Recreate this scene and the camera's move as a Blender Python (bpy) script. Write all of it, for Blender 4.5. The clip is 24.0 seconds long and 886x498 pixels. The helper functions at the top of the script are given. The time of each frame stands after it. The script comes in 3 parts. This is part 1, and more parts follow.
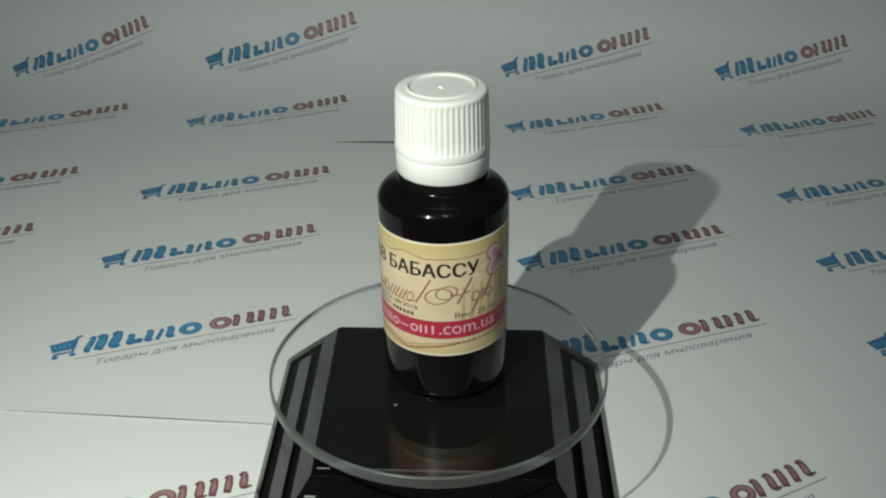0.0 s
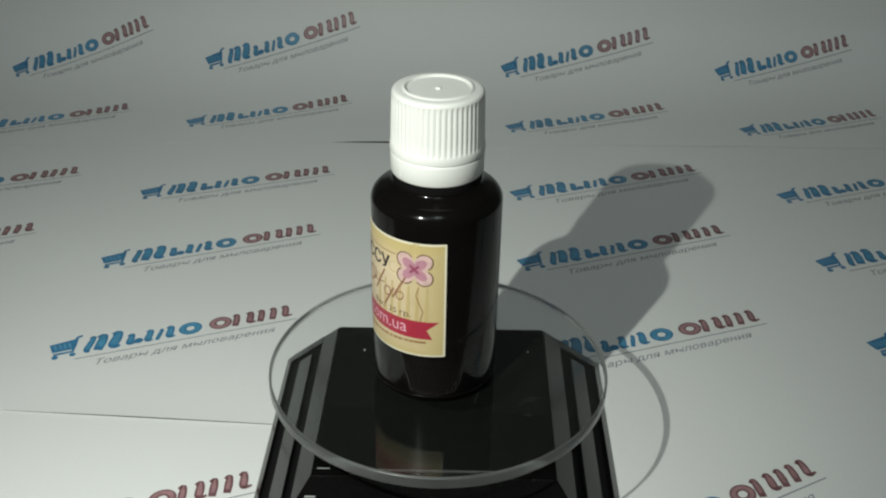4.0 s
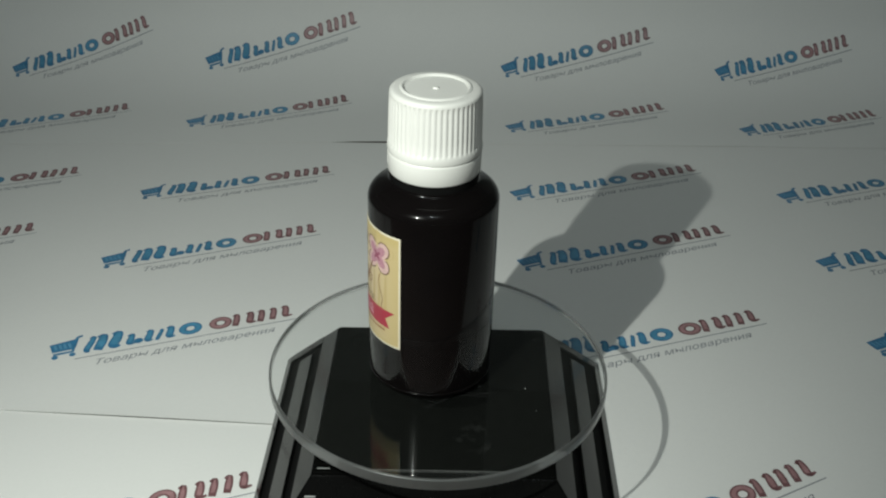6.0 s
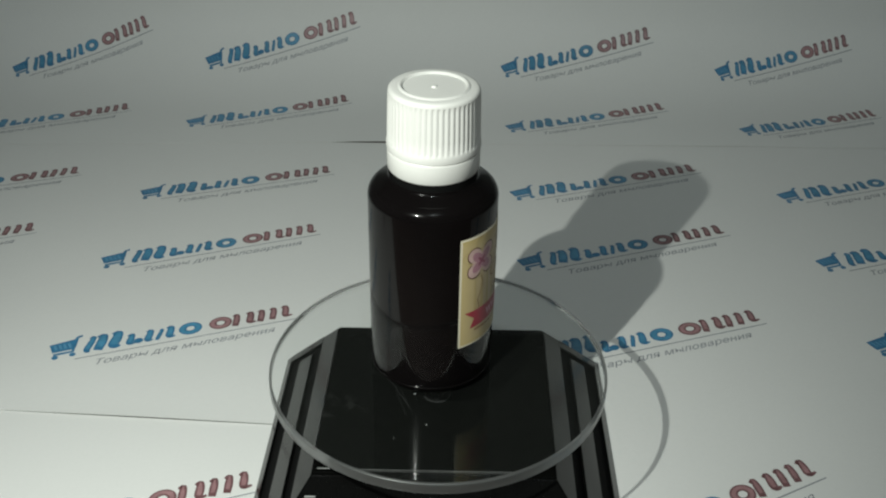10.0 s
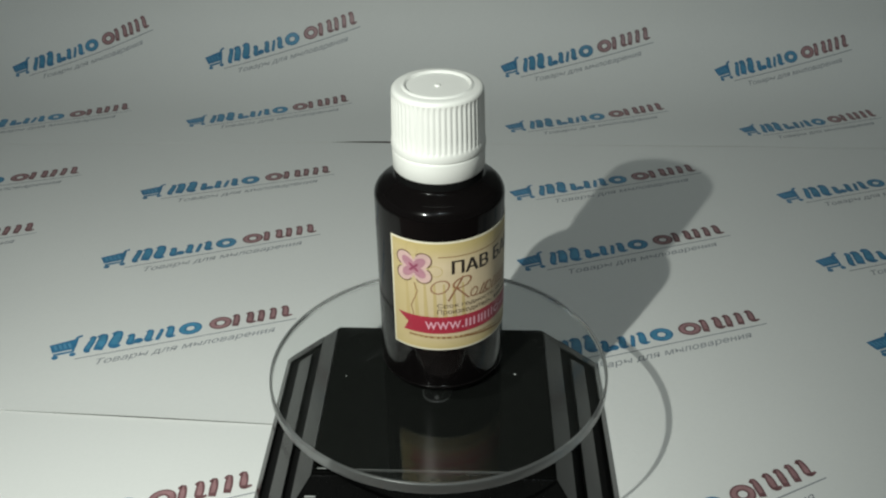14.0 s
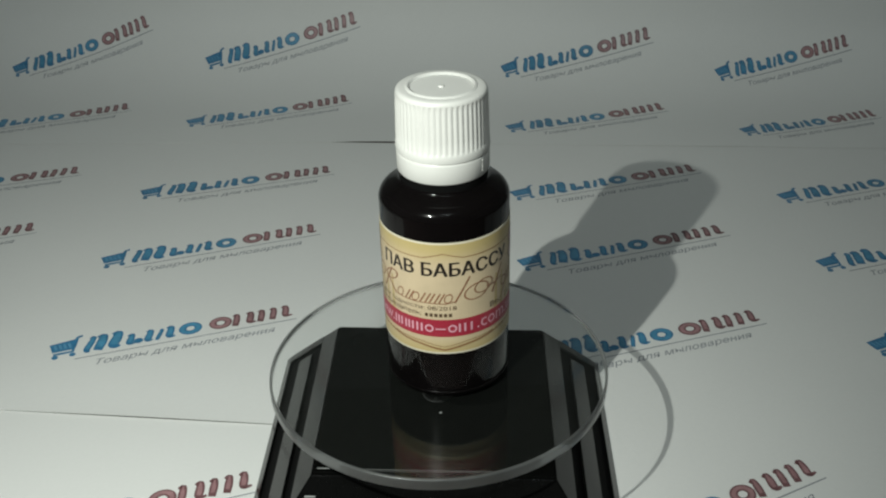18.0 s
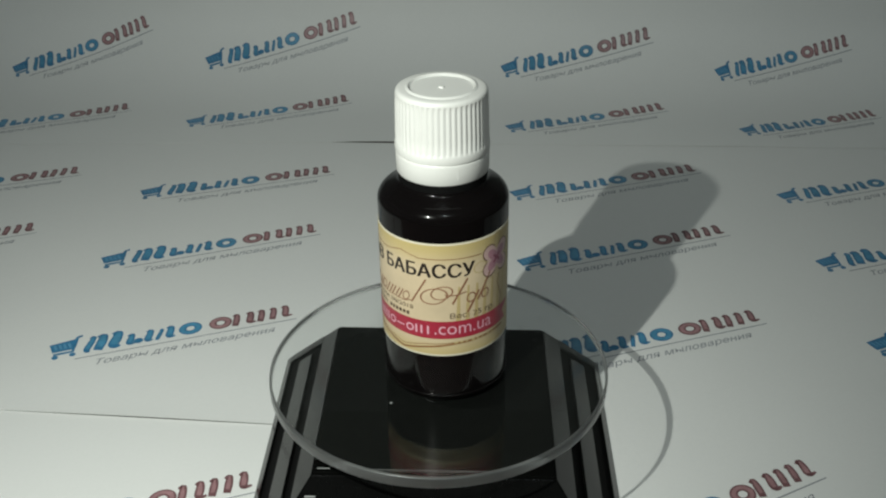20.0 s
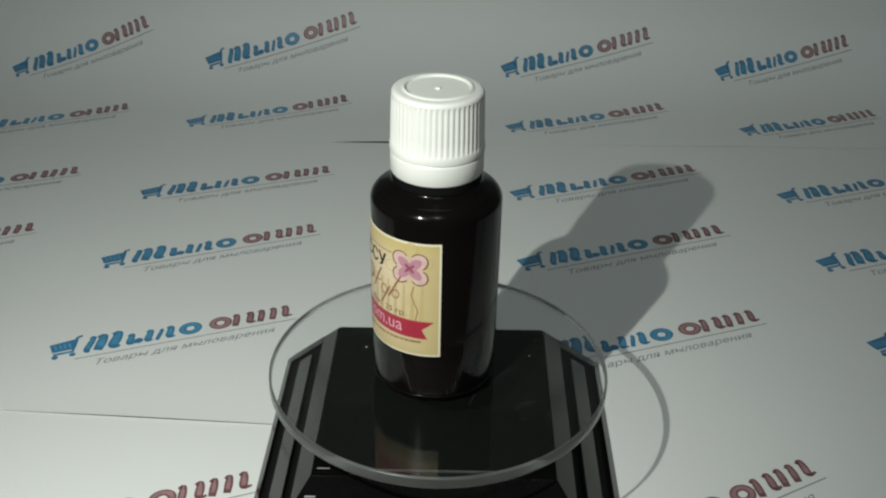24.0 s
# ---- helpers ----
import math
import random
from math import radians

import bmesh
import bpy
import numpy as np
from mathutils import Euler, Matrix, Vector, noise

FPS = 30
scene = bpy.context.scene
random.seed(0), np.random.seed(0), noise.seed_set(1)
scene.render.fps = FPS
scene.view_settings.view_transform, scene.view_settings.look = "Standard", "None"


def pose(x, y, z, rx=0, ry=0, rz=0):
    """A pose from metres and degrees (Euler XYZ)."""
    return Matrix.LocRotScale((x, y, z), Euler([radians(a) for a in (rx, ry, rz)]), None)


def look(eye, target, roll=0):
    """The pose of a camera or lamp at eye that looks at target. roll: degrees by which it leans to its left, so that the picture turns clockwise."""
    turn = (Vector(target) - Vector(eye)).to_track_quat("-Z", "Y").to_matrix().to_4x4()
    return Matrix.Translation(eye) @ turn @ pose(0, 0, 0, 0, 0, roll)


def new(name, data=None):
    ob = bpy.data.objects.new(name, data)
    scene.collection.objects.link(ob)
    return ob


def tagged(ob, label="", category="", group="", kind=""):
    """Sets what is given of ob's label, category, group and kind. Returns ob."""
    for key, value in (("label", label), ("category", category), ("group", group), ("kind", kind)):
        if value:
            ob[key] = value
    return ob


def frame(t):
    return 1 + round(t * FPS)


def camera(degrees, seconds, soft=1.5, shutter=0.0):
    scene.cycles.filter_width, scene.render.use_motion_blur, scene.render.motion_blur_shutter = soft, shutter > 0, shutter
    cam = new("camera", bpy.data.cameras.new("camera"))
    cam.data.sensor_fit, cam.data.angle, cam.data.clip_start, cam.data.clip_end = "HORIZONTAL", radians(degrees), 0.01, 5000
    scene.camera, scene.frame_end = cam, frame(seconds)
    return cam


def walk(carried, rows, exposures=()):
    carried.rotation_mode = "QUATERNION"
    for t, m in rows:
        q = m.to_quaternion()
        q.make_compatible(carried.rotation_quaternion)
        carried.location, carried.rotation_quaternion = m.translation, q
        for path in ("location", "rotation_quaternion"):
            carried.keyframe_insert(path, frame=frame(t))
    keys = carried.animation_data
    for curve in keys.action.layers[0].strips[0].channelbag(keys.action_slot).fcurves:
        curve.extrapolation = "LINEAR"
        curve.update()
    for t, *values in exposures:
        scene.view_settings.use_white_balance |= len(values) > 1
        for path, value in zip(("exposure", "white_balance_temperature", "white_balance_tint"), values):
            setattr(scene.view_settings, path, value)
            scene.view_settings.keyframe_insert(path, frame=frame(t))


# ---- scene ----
# One unit in the drawing functions below is a millimetre; MM turns it into metres.
MM = 0.001
EYE = Vector((7.333, -226.546, 216.604)) * MM
AHEAD = Vector((-0.023018, 0.855569, -0.517176))

cam = camera(46.88, 24.0, soft=2.2)
still = look(EYE, EYE + AHEAD, 0.035)
# the clip's own exposure drifts a little as the label turns to and fro
walk(cam, [(0.0, still), (24.0, still)], [(0.0, 0.05), (5.1, 0.05), (5.9, -0.02), (7.2, -0.02), (7.9, 0.08), (14.1, 0.08), (14.9, -0.005), (18.0, -0.01), (21.0, 0.0), (24.0, 0.0)])

# ---- light: a small bright torch beside the camera, a ceiling panel behind it, a white room ----
scene.cycles.caustics_refractive = False  # the clear faces let the lamps through already
world = bpy.data.worlds.new("room_air")
scene.world = world
world.use_nodes = True
world.node_tree.nodes["Background"].inputs[0].default_value = (0.85, 0.93, 1.0, 1)
world.node_tree.nodes["Background"].inputs[1].default_value = 0.008

torch_data = bpy.data.lights.new("torch_light", "SPOT")
torch_data.energy, torch_data.shadow_soft_size = 2.66, 0.0014
torch_data.spot_size, torch_data.spot_blend = radians(90), 1.0
torch_data.color = (0.945, 1.0, 0.925)
torch = new("torch_light", torch_data)
torch.matrix_world = look((-0.0820, -0.1633, 0.2302), (-0.05, 0.024, 0.0))

panel_data = bpy.data.lights.new("ceiling_panel_light", "AREA")
panel_data.shape, panel_data.size, panel_data.size_y = "RECTANGLE", 0.26, 0.1
panel_data.energy, panel_data.color = 7.2, (0.86, 0.98, 0.98)
panel_data.cycles.use_multiple_importance_sampling = False
panel = new("ceiling_panel_light", panel_data)
panel.matrix_world = look((0.10, -1.25, 1.68), (0, 0, 0.05))


# ---- materials ----
def material(name, color, rough=0.5, metal=0.0, vary=0.08, scale=300.0, bump=0.0, bump_scale=900.0, coat=0.0, spec=0.5, rough_vary=0.0, coarse=25.0):
    """A surface with two scales of colour variation and fine relief."""
    m = bpy.data.materials.new(name)
    m.use_nodes = True
    nt = m.node_tree
    b = nt.nodes["Principled BSDF"]
    b.inputs["Roughness"].default_value = rough
    b.inputs["Metallic"].default_value = metal
    b.inputs["Coat Weight"].default_value = coat
    b.inputs["Coat Roughness"].default_value = 0.06
    b.inputs["Specular IOR Level"].default_value = spec
    tc = nt.nodes.new("ShaderNodeTexCoord")
    fine, wide = nt.nodes.new("ShaderNodeTexNoise"), nt.nodes.new("ShaderNodeTexNoise")
    fine.inputs["Scale"].default_value, wide.inputs["Scale"].default_value = scale, coarse
    fine.inputs["Detail"].default_value, wide.inputs["Detail"].default_value = 4, 3
    for n in (fine, wide):
        nt.links.new(tc.outputs["Object"], n.inputs["Vector"])
    add = nt.nodes.new("ShaderNodeMath")
    add.operation = "ADD"
    nt.links.new(fine.outputs["Fac"], add.inputs[0])
    nt.links.new(wide.outputs["Fac"], add.inputs[1])
    ramp = nt.nodes.new("ShaderNodeMapRange")
    ramp.inputs["From Min"].default_value, ramp.inputs["From Max"].default_value = 0.6, 1.4
    ramp.inputs["To Min"].default_value, ramp.inputs["To Max"].default_value = 1 - vary, 1 + vary
    nt.links.new(add.outputs[0], ramp.inputs["Value"])
    mul = nt.nodes.new("ShaderNodeVectorMath")
    mul.operation = "SCALE"
    mul.inputs[0].default_value = color
    nt.links.new(ramp.outputs["Result"], mul.inputs["Scale"])
    nt.links.new(mul.outputs["Vector"], b.inputs["Base Color"])
    if rough_vary:
        rr = nt.nodes.new("ShaderNodeMapRange")
        rr.inputs["From Min"].default_value, rr.inputs["From Max"].default_value = 0.3, 0.7
        rr.inputs["To Min"].default_value, rr.inputs["To Max"].default_value = max(0.0, rough - rough_vary), rough + rough_vary
        nt.links.new(wide.outputs["Fac"], rr.inputs["Value"])
        nt.links.new(rr.outputs["Result"], b.inputs["Roughness"])
    if bump:
        grain = nt.nodes.new("ShaderNodeTexNoise")
        grain.inputs["Scale"].default_value, grain.inputs["Detail"].default_value = bump_scale, 3
        nt.links.new(tc.outputs["Object"], grain.inputs["Vector"])
        bp = nt.nodes.new("ShaderNodeBump")
        bp.inputs["Strength"].default_value, bp.inputs["Distance"].default_value = bump, 0.0003
        nt.links.new(grain.outputs["Fac"], bp.inputs["Height"])
        nt.links.new(bp.outputs["Normal"], b.inputs["Normal"])
    return m


def glass(name, color, rough=0.0, ior=1.5):
    m = material(name, color, rough, vary=0.01)
    b = m.node_tree.nodes["Principled BSDF"]
    b.inputs["Transmission Weight"].default_value = 1.0
    b.inputs["IOR"].default_value = ior
    return m


PAPER = material("office_paper", (0.78, 0.78, 0.76), 0.6, vary=0.02, scale=900, bump=0.12, bump_scale=1500, spec=0.3, coarse=14)
INK_BLUE = material("blue_ink", (0.035, 0.19, 0.36), 0.45, vary=0.3, scale=400, spec=0.85)
INK_PALE_BLUE = material("pale_blue_ink", (0.12, 0.32, 0.5), 0.45, vary=0.2, scale=500)
INK_RED = material("dark_red_ink", (0.19, 0.09, 0.096), 0.5, vary=0.3, scale=400)
INK_MID_BLUE = material("mid_blue_ink", (0.075, 0.28, 0.45), 0.45, vary=0.3, scale=400, spec=0.85)
INK_ROSY = material("rosy_grey_ink", (0.36, 0.2, 0.21), 0.45, vary=0.3, scale=400, spec=0.85)
INK_GREY = material("grey_ink", (0.25, 0.26, 0.29), 0.5, vary=0.15, scale=600)
BLACK_GLOSS = material("black_glossy_plastic", (0.0028, 0.003, 0.0027), 0.15, vary=0.2, scale=200, rough_vary=0.04, bump=0.02, bump_scale=400, spec=0.03)
BLACK_SIDE = material("black_satin_plastic", (0.0035, 0.0036, 0.0035), 0.16, vary=0.2, scale=300, rough_vary=0.04, bump=0.025, bump_scale=600, spec=0.13)
BLACK_RAIL = material("black_polished_rail", (0.004, 0.0041, 0.004), 0.15, vary=0.2, scale=300, rough_vary=0.04, bump=0.025, bump_scale=600, spec=0.5)
BLACK_GROOVE = material("black_matt_plastic", (0.006, 0.006, 0.006), 0.7, vary=0.2, spec=0.03)
BLACK_BOTTLE = material("dark_brown_filled_plastic", (0.0037, 0.003, 0.0031), 0.22, vary=0.25, scale=60, bump=0.03, bump_scale=130, rough_vary=0.03, spec=0.04, coat=0.4)
BLACK_BOTTLE.node_tree.nodes["Principled BSDF"].inputs["Coat Roughness"].default_value = 0.055
WHITE_CAP = material("white_moulded_plastic", (0.765, 0.76, 0.725), 0.42, vary=0.02, scale=250, bump=0.03, bump_scale=900)
PLATE_GLASS = glass("clear_plate_glass", (0.97, 0.985, 0.98), 0.0, 1.33)
PLATE_RIM = glass("rim_glass", (0.6, 0.62, 0.61), 0.32)
PLATE_RIM.node_tree.nodes["Principled BSDF"].inputs["Transmission Weight"].default_value = 0.88
PLATE_RIM.node_tree.nodes["Principled BSDF"].inputs["Coat Weight"].default_value = 0.3
PLATE_RIM.node_tree.nodes["Principled BSDF"].inputs["Coat Roughness"].default_value = 0.04
tree = PLATE_RIM.node_tree
clear, blend = tree.nodes.new("ShaderNodeBsdfTransparent"), tree.nodes.new("ShaderNodeMixShader")
blend.inputs[0].default_value = 0.25
tree.links.new(tree.nodes["Principled BSDF"].outputs[0], blend.inputs[1])
tree.links.new(clear.outputs[0], blend.inputs[2])
tree.links.new(blend.outputs[0], tree.nodes["Material Output"].inputs[0])
def veil(name, color, cover, patchy=0.0):
    """A thin see-through layer on glass, such as haze, grease or a scratch."""
    m = material(name, color, 0.7, vary=0.2)
    nt = m.node_tree
    through_it, mix = nt.nodes.new("ShaderNodeBsdfTransparent"), nt.nodes.new("ShaderNodeMixShader")
    mix.inputs[0].default_value = cover
    nt.links.new(through_it.outputs[0], mix.inputs[1])
    nt.links.new(nt.nodes["Principled BSDF"].outputs[0], mix.inputs[2])
    nt.links.new(mix.outputs[0], nt.nodes["Material Output"].inputs[0])
    nt.nodes["Principled BSDF"].inputs["Specular IOR Level"].default_value = 0.0
    if patchy:
        tc, blotch, r = nt.nodes.new("ShaderNodeTexCoord"), nt.nodes.new("ShaderNodeTexNoise"), nt.nodes.new("ShaderNodeMapRange")
        blotch.inputs["Scale"].default_value, blotch.inputs["Detail"].default_value = patchy, 4
        nt.links.new(tc.outputs["Object"], blotch.inputs["Vector"])
        nt.links.new(blotch.outputs["Fac"], r.inputs["Value"])
        r.inputs["From Min"].default_value, r.inputs["From Max"].default_value, r.inputs["To Max"].default_value = 0.5, 0.75, cover
        nt.links.new(r.outputs["Result"], mix.inputs[0])
    return m


# the film's pale colour stands in for the room's reflection on the plate
HAZE_FILM = veil("haze_film", (0.1, 0.11, 0.1), 0.04)
SMUDGE = veil("smudge", (0.25, 0.26, 0.25), 0.05, 260)
SCRATCH = veil("scratch", (0.3, 0.3, 0.3), 0.08)
COLLAR = material("grey_plastic_ring", (0.03, 0.03, 0.03), 0.16, vary=0.3, scale=900, spec=0.35)
EDGE_GLINT = material("pale_edge_glint", (0.12, 0.122, 0.12), 0.1, vary=0.35, scale=500, coarse=90, spec=0.9)
DUST = material("dust", (0.24, 0.25, 0.24), 0.8, vary=0.2)
NECK = material("matt_black_neck", (0.006, 0.006, 0.006), 0.7, vary=0.2, spec=0.05)
PALE_GLINT = material("pale_glint", (0.34, 0.35, 0.34), 0.4, vary=0.2)
STEEL = material("spindle_metal", (0.05, 0.05, 0.05), 0.35, metal=1.0)
def label_ground():
    """Cream in the middle, golden towards the upper and lower edges and the ends."""
    m = material("cream_and_gold_print", (0.605, 0.485, 0.322), 0.42, vary=0.08, scale=250, spec=0.4, coarse=90)
    nt = m.node_tree
    b = nt.nodes["Principled BSDF"]
    cream = b.inputs["Base Color"].links[0].from_socket
    tc, split = nt.nodes.new("ShaderNodeTexCoord"), nt.nodes.new("ShaderNodeSeparateXYZ")
    nt.links.new(tc.outputs["Object"], split.inputs[0])
    side = nt.nodes.new("ShaderNodeVectorMath")
    side.operation = "DOT_PRODUCT"
    side.inputs[1].default_value = (math.cos(-2.156) / 0.0165, math.sin(-2.156) / 0.0165, 0)
    nt.links.new(tc.outputs["Object"], side.inputs[0])
    last = None
    for source, a, c, top in ((split.outputs["Z"], 0.0405, 0.0475, 0.95), (split.outputs["Z"], 0.0215, 0.0155, 0.8), (side.outputs["Value"], 0.45, -0.5, 0.75)):
        r = nt.nodes.new("ShaderNodeMapRange")
        r.interpolation_type = "SMOOTHSTEP"
        r.inputs["From Min"].default_value, r.inputs["From Max"].default_value, r.inputs["To Max"].default_value = a, c, top
        nt.links.new(source, r.inputs["Value"])
        if last is None:
            last = r.outputs["Result"]
        else:
            most = nt.nodes.new("ShaderNodeMath")
            most.operation = "MAXIMUM"
            nt.links.new(last, most.inputs[0])
            nt.links.new(r.outputs["Result"], most.inputs[1])
            last = most.outputs[0]
    mix = nt.nodes.new("ShaderNodeMix")
    mix.data_type = "RGBA"
    nt.links.new(last, mix.inputs["Factor"])
    nt.links.new(cream, mix.inputs["A"])
    mix.inputs["B"].default_value = (0.51, 0.4, 0.168, 1)
    nt.links.new(mix.outputs["Result"], b.inputs["Base Color"])
    return m


LABEL_GROUND = label_ground()
LABEL_EDGE = material("pale_label_border", (0.74, 0.68, 0.53), 0.45, vary=0.03)
LABEL_STRIPE = material("tan_label_print", (0.5, 0.385, 0.18), 0.42, vary=0.08)
LABEL_BROWN = material("brown_label_print", (0.26, 0.13, 0.05), 0.42, vary=0.15)
LABEL_SEPIA = material("sepia_outline_print", (0.16, 0.09, 0.05), 0.42, vary=0.2)
LABEL_RUST = material("rust_script_print", (0.28, 0.13, 0.07), 0.42, vary=0.2)
LABEL_INK = material("dark_brown_small_print", (0.09, 0.055, 0.03), 0.42, vary=0.15)
LABEL_BLACK = material("black_label_print", (0.02, 0.015, 0.012), 0.42, vary=0.1)
LABEL_RED = material("crimson_ribbon_print", (0.37, 0.026, 0.05), 0.4, vary=0.08)
LABEL_WHITE = material("pinkish_white_print", (0.7, 0.37, 0.44), 0.42, vary=0.05)
LABEL_PINK = material("pink_petal_print", (0.6, 0.41, 0.38), 0.42, vary=0.2, scale=500)
LABEL_ROSE = material("rose_petal_print", (0.26, 0.06, 0.11), 0.42, vary=0.2, scale=500)
LABEL_MAUVE = material("mauve_petal_print", (0.43, 0.21, 0.26), 0.42, vary=0.2, scale=500)
TABLE_WOOD = material("brown_wood_table", (0.15, 0.105, 0.09), 0.5, vary=0.2, scale=40, bump=0.1)
WALL_PAINT = material("white_wall_paint", (0.78, 0.79, 0.77), 0.8, vary=0.05, scale=8, coarse=1.5)
FLOOR_WOOD = material("pale_wood_floor", (0.42, 0.36, 0.3), 0.5, vary=0.2, scale=10)


# ---- small mesh tools ----
def finish(name, bm, mat, parent=None, label="", smooth=True, sharp=35):
    """Links a bmesh, drawn in millimetres, as one mesh object."""
    me = bpy.data.meshes.new(name)
    bmesh.ops.scale(bm, vec=(MM, MM, MM), verts=bm.verts)
    bm.normal_update()
    bm.to_mesh(me)
    bm.free()
    me.materials.append(mat)
    if smooth:
        me.shade_smooth()
        me.set_sharp_from_angle(angle=radians(sharp))
    ob = new(name, me)
    if parent:
        ob.parent = parent
    if label:
        ob["label"] = label
    return ob


def part(name, bm, mat, parent, label="", **kw):
    return finish(name, bm, mat, parent, label, **kw)


def empty(name, m=None):
    ob = new(name)
    ob.empty_display_size = 0.01
    if m is not None:
        ob.matrix_world = m
    return ob


def lathe(profile, segs=128, radius=lambda r, z, a: r):
    """Turns a profile of (r, z) about the z axis; r = 0 closes an end."""
    bm = bmesh.new()
    rings = []
    for r, z in profile:
        if r == 0:
            rings.append([bm.verts.new((0, 0, z))])
        else:
            ring = []
            for i in range(segs):
                a = 2 * math.pi * i / segs
                q = radius(r, z, a)
                ring.append(bm.verts.new((q * math.cos(a), q * math.sin(a), z)))
            rings.append(ring)
    for low, high in zip(rings, rings[1:]):
        for i in range(segs):
            j = (i + 1) % segs
            if len(low) == 1 and len(high) > 1:
                bm.faces.new((low[0], high[j], high[i]))
            elif len(high) == 1 and len(low) > 1:
                bm.faces.new((low[i], low[j], high[0]))
            elif len(low) > 1:
                bm.faces.new((low[i], low[j], high[j], high[i]))
    bmesh.ops.recalc_face_normals(bm, faces=bm.faces)
    return bm


def arc(cx, cz, r, a0, a1, n=6):
    return [(cx + r * math.cos(radians(a0 + (a1 - a0) * i / n)), cz + r * math.sin(radians(a0 + (a1 - a0) * i / n))) for i in range(n + 1)]


def box(x0, x1, y0, y1, z0, z1, bevel=0.0, segments=2):
    bm = bmesh.new()
    bmesh.ops.create_cube(bm, size=1)
    for v in bm.verts:
        v.co = Vector(((x0 + x1) / 2 + v.co.x * (x1 - x0), (y0 + y1) / 2 + v.co.y * (y1 - y0), (z0 + z1) / 2 + v.co.z * (z1 - z0)))
    if bevel:
        bmesh.ops.bevel(bm, geom=list(bm.edges), offset=bevel, segments=segments, affect="EDGES")
    return bm


def islands(bm):
    """The separate pieces of a bmesh, each as a bmesh of its own."""
    left, found = set(bm.faces), []
    while left:
        todo, seen = [left.pop()], []
        while todo:
            f = todo.pop()
            seen.append(f)
            for v in f.verts:
                for g in v.link_faces:
                    if g in left:
                        left.discard(g)
                        todo.append(g)
        piece = bmesh.new()
        made = {}
        for f in seen:
            for v in f.verts:
                if v not in made:
                    made[v] = piece.verts.new(v.co)
            piece.faces.new([made[v] for v in f.verts])
        found.append(piece)
    bm.free()
    return found


# flat shapes, drawn in a plane and bent on to their surface afterwards
def poly(bm, pts):
    return bm.faces.new([bm.verts.new((x, y, 0)) for x, y in pts])


def bar(bm, x0, y0, x1, y1, w0, w1=None):
    w1 = w0 if w1 is None else w1
    d = Vector((x1 - x0, y1 - y0)).normalized()
    n = Vector((-d.y, d.x))
    poly(bm, [(x0 - n.x * w0 / 2, y0 - n.y * w0 / 2), (x1 - n.x * w1 / 2, y1 - n.y * w1 / 2), (x1 + n.x * w1 / 2, y1 + n.y * w1 / 2), (x0 + n.x * w0 / 2, y0 + n.y * w0 / 2)])


def stroke(bm, pts, w):
    """A line of one width through points, as one joined strip."""
    rows = []
    for i, (x, y) in enumerate(pts):
        a, b = pts[max(0, i - 1)], pts[min(len(pts) - 1, i + 1)]
        d = Vector((b[0] - a[0], b[1] - a[1])).normalized() * (w / 2)
        rows.append((bm.verts.new((x + d.y, y - d.x, 0)), bm.verts.new((x - d.y, y + d.x, 0))))
    for (a, b), (c, d) in zip(rows, rows[1:]):
        bm.faces.new((a, c, d, b))


def oval(bm, cx, cy, rx, ry, lean=0.0, hole=0.0, n=20):
    c, s = math.cos(lean), math.sin(lean)
    def at(k, i):
        a = 2 * math.pi * i / n
        x, y = rx * k * math.cos(a), ry * k * math.sin(a)
        return (cx + c * x - s * y, cy + s * x + c * y)
    if not hole:
        poly(bm, [at(1, i) for i in range(n)])
    else:
        ring = [(bm.verts.new((*at(hole, i), 0)), bm.verts.new((*at(1, i), 0))) for i in range(n)]
        for i in range(n):
            (a, b), (c, d) = ring[i], ring[(i + 1) % n]
            bm.faces.new((a, b, d, c))


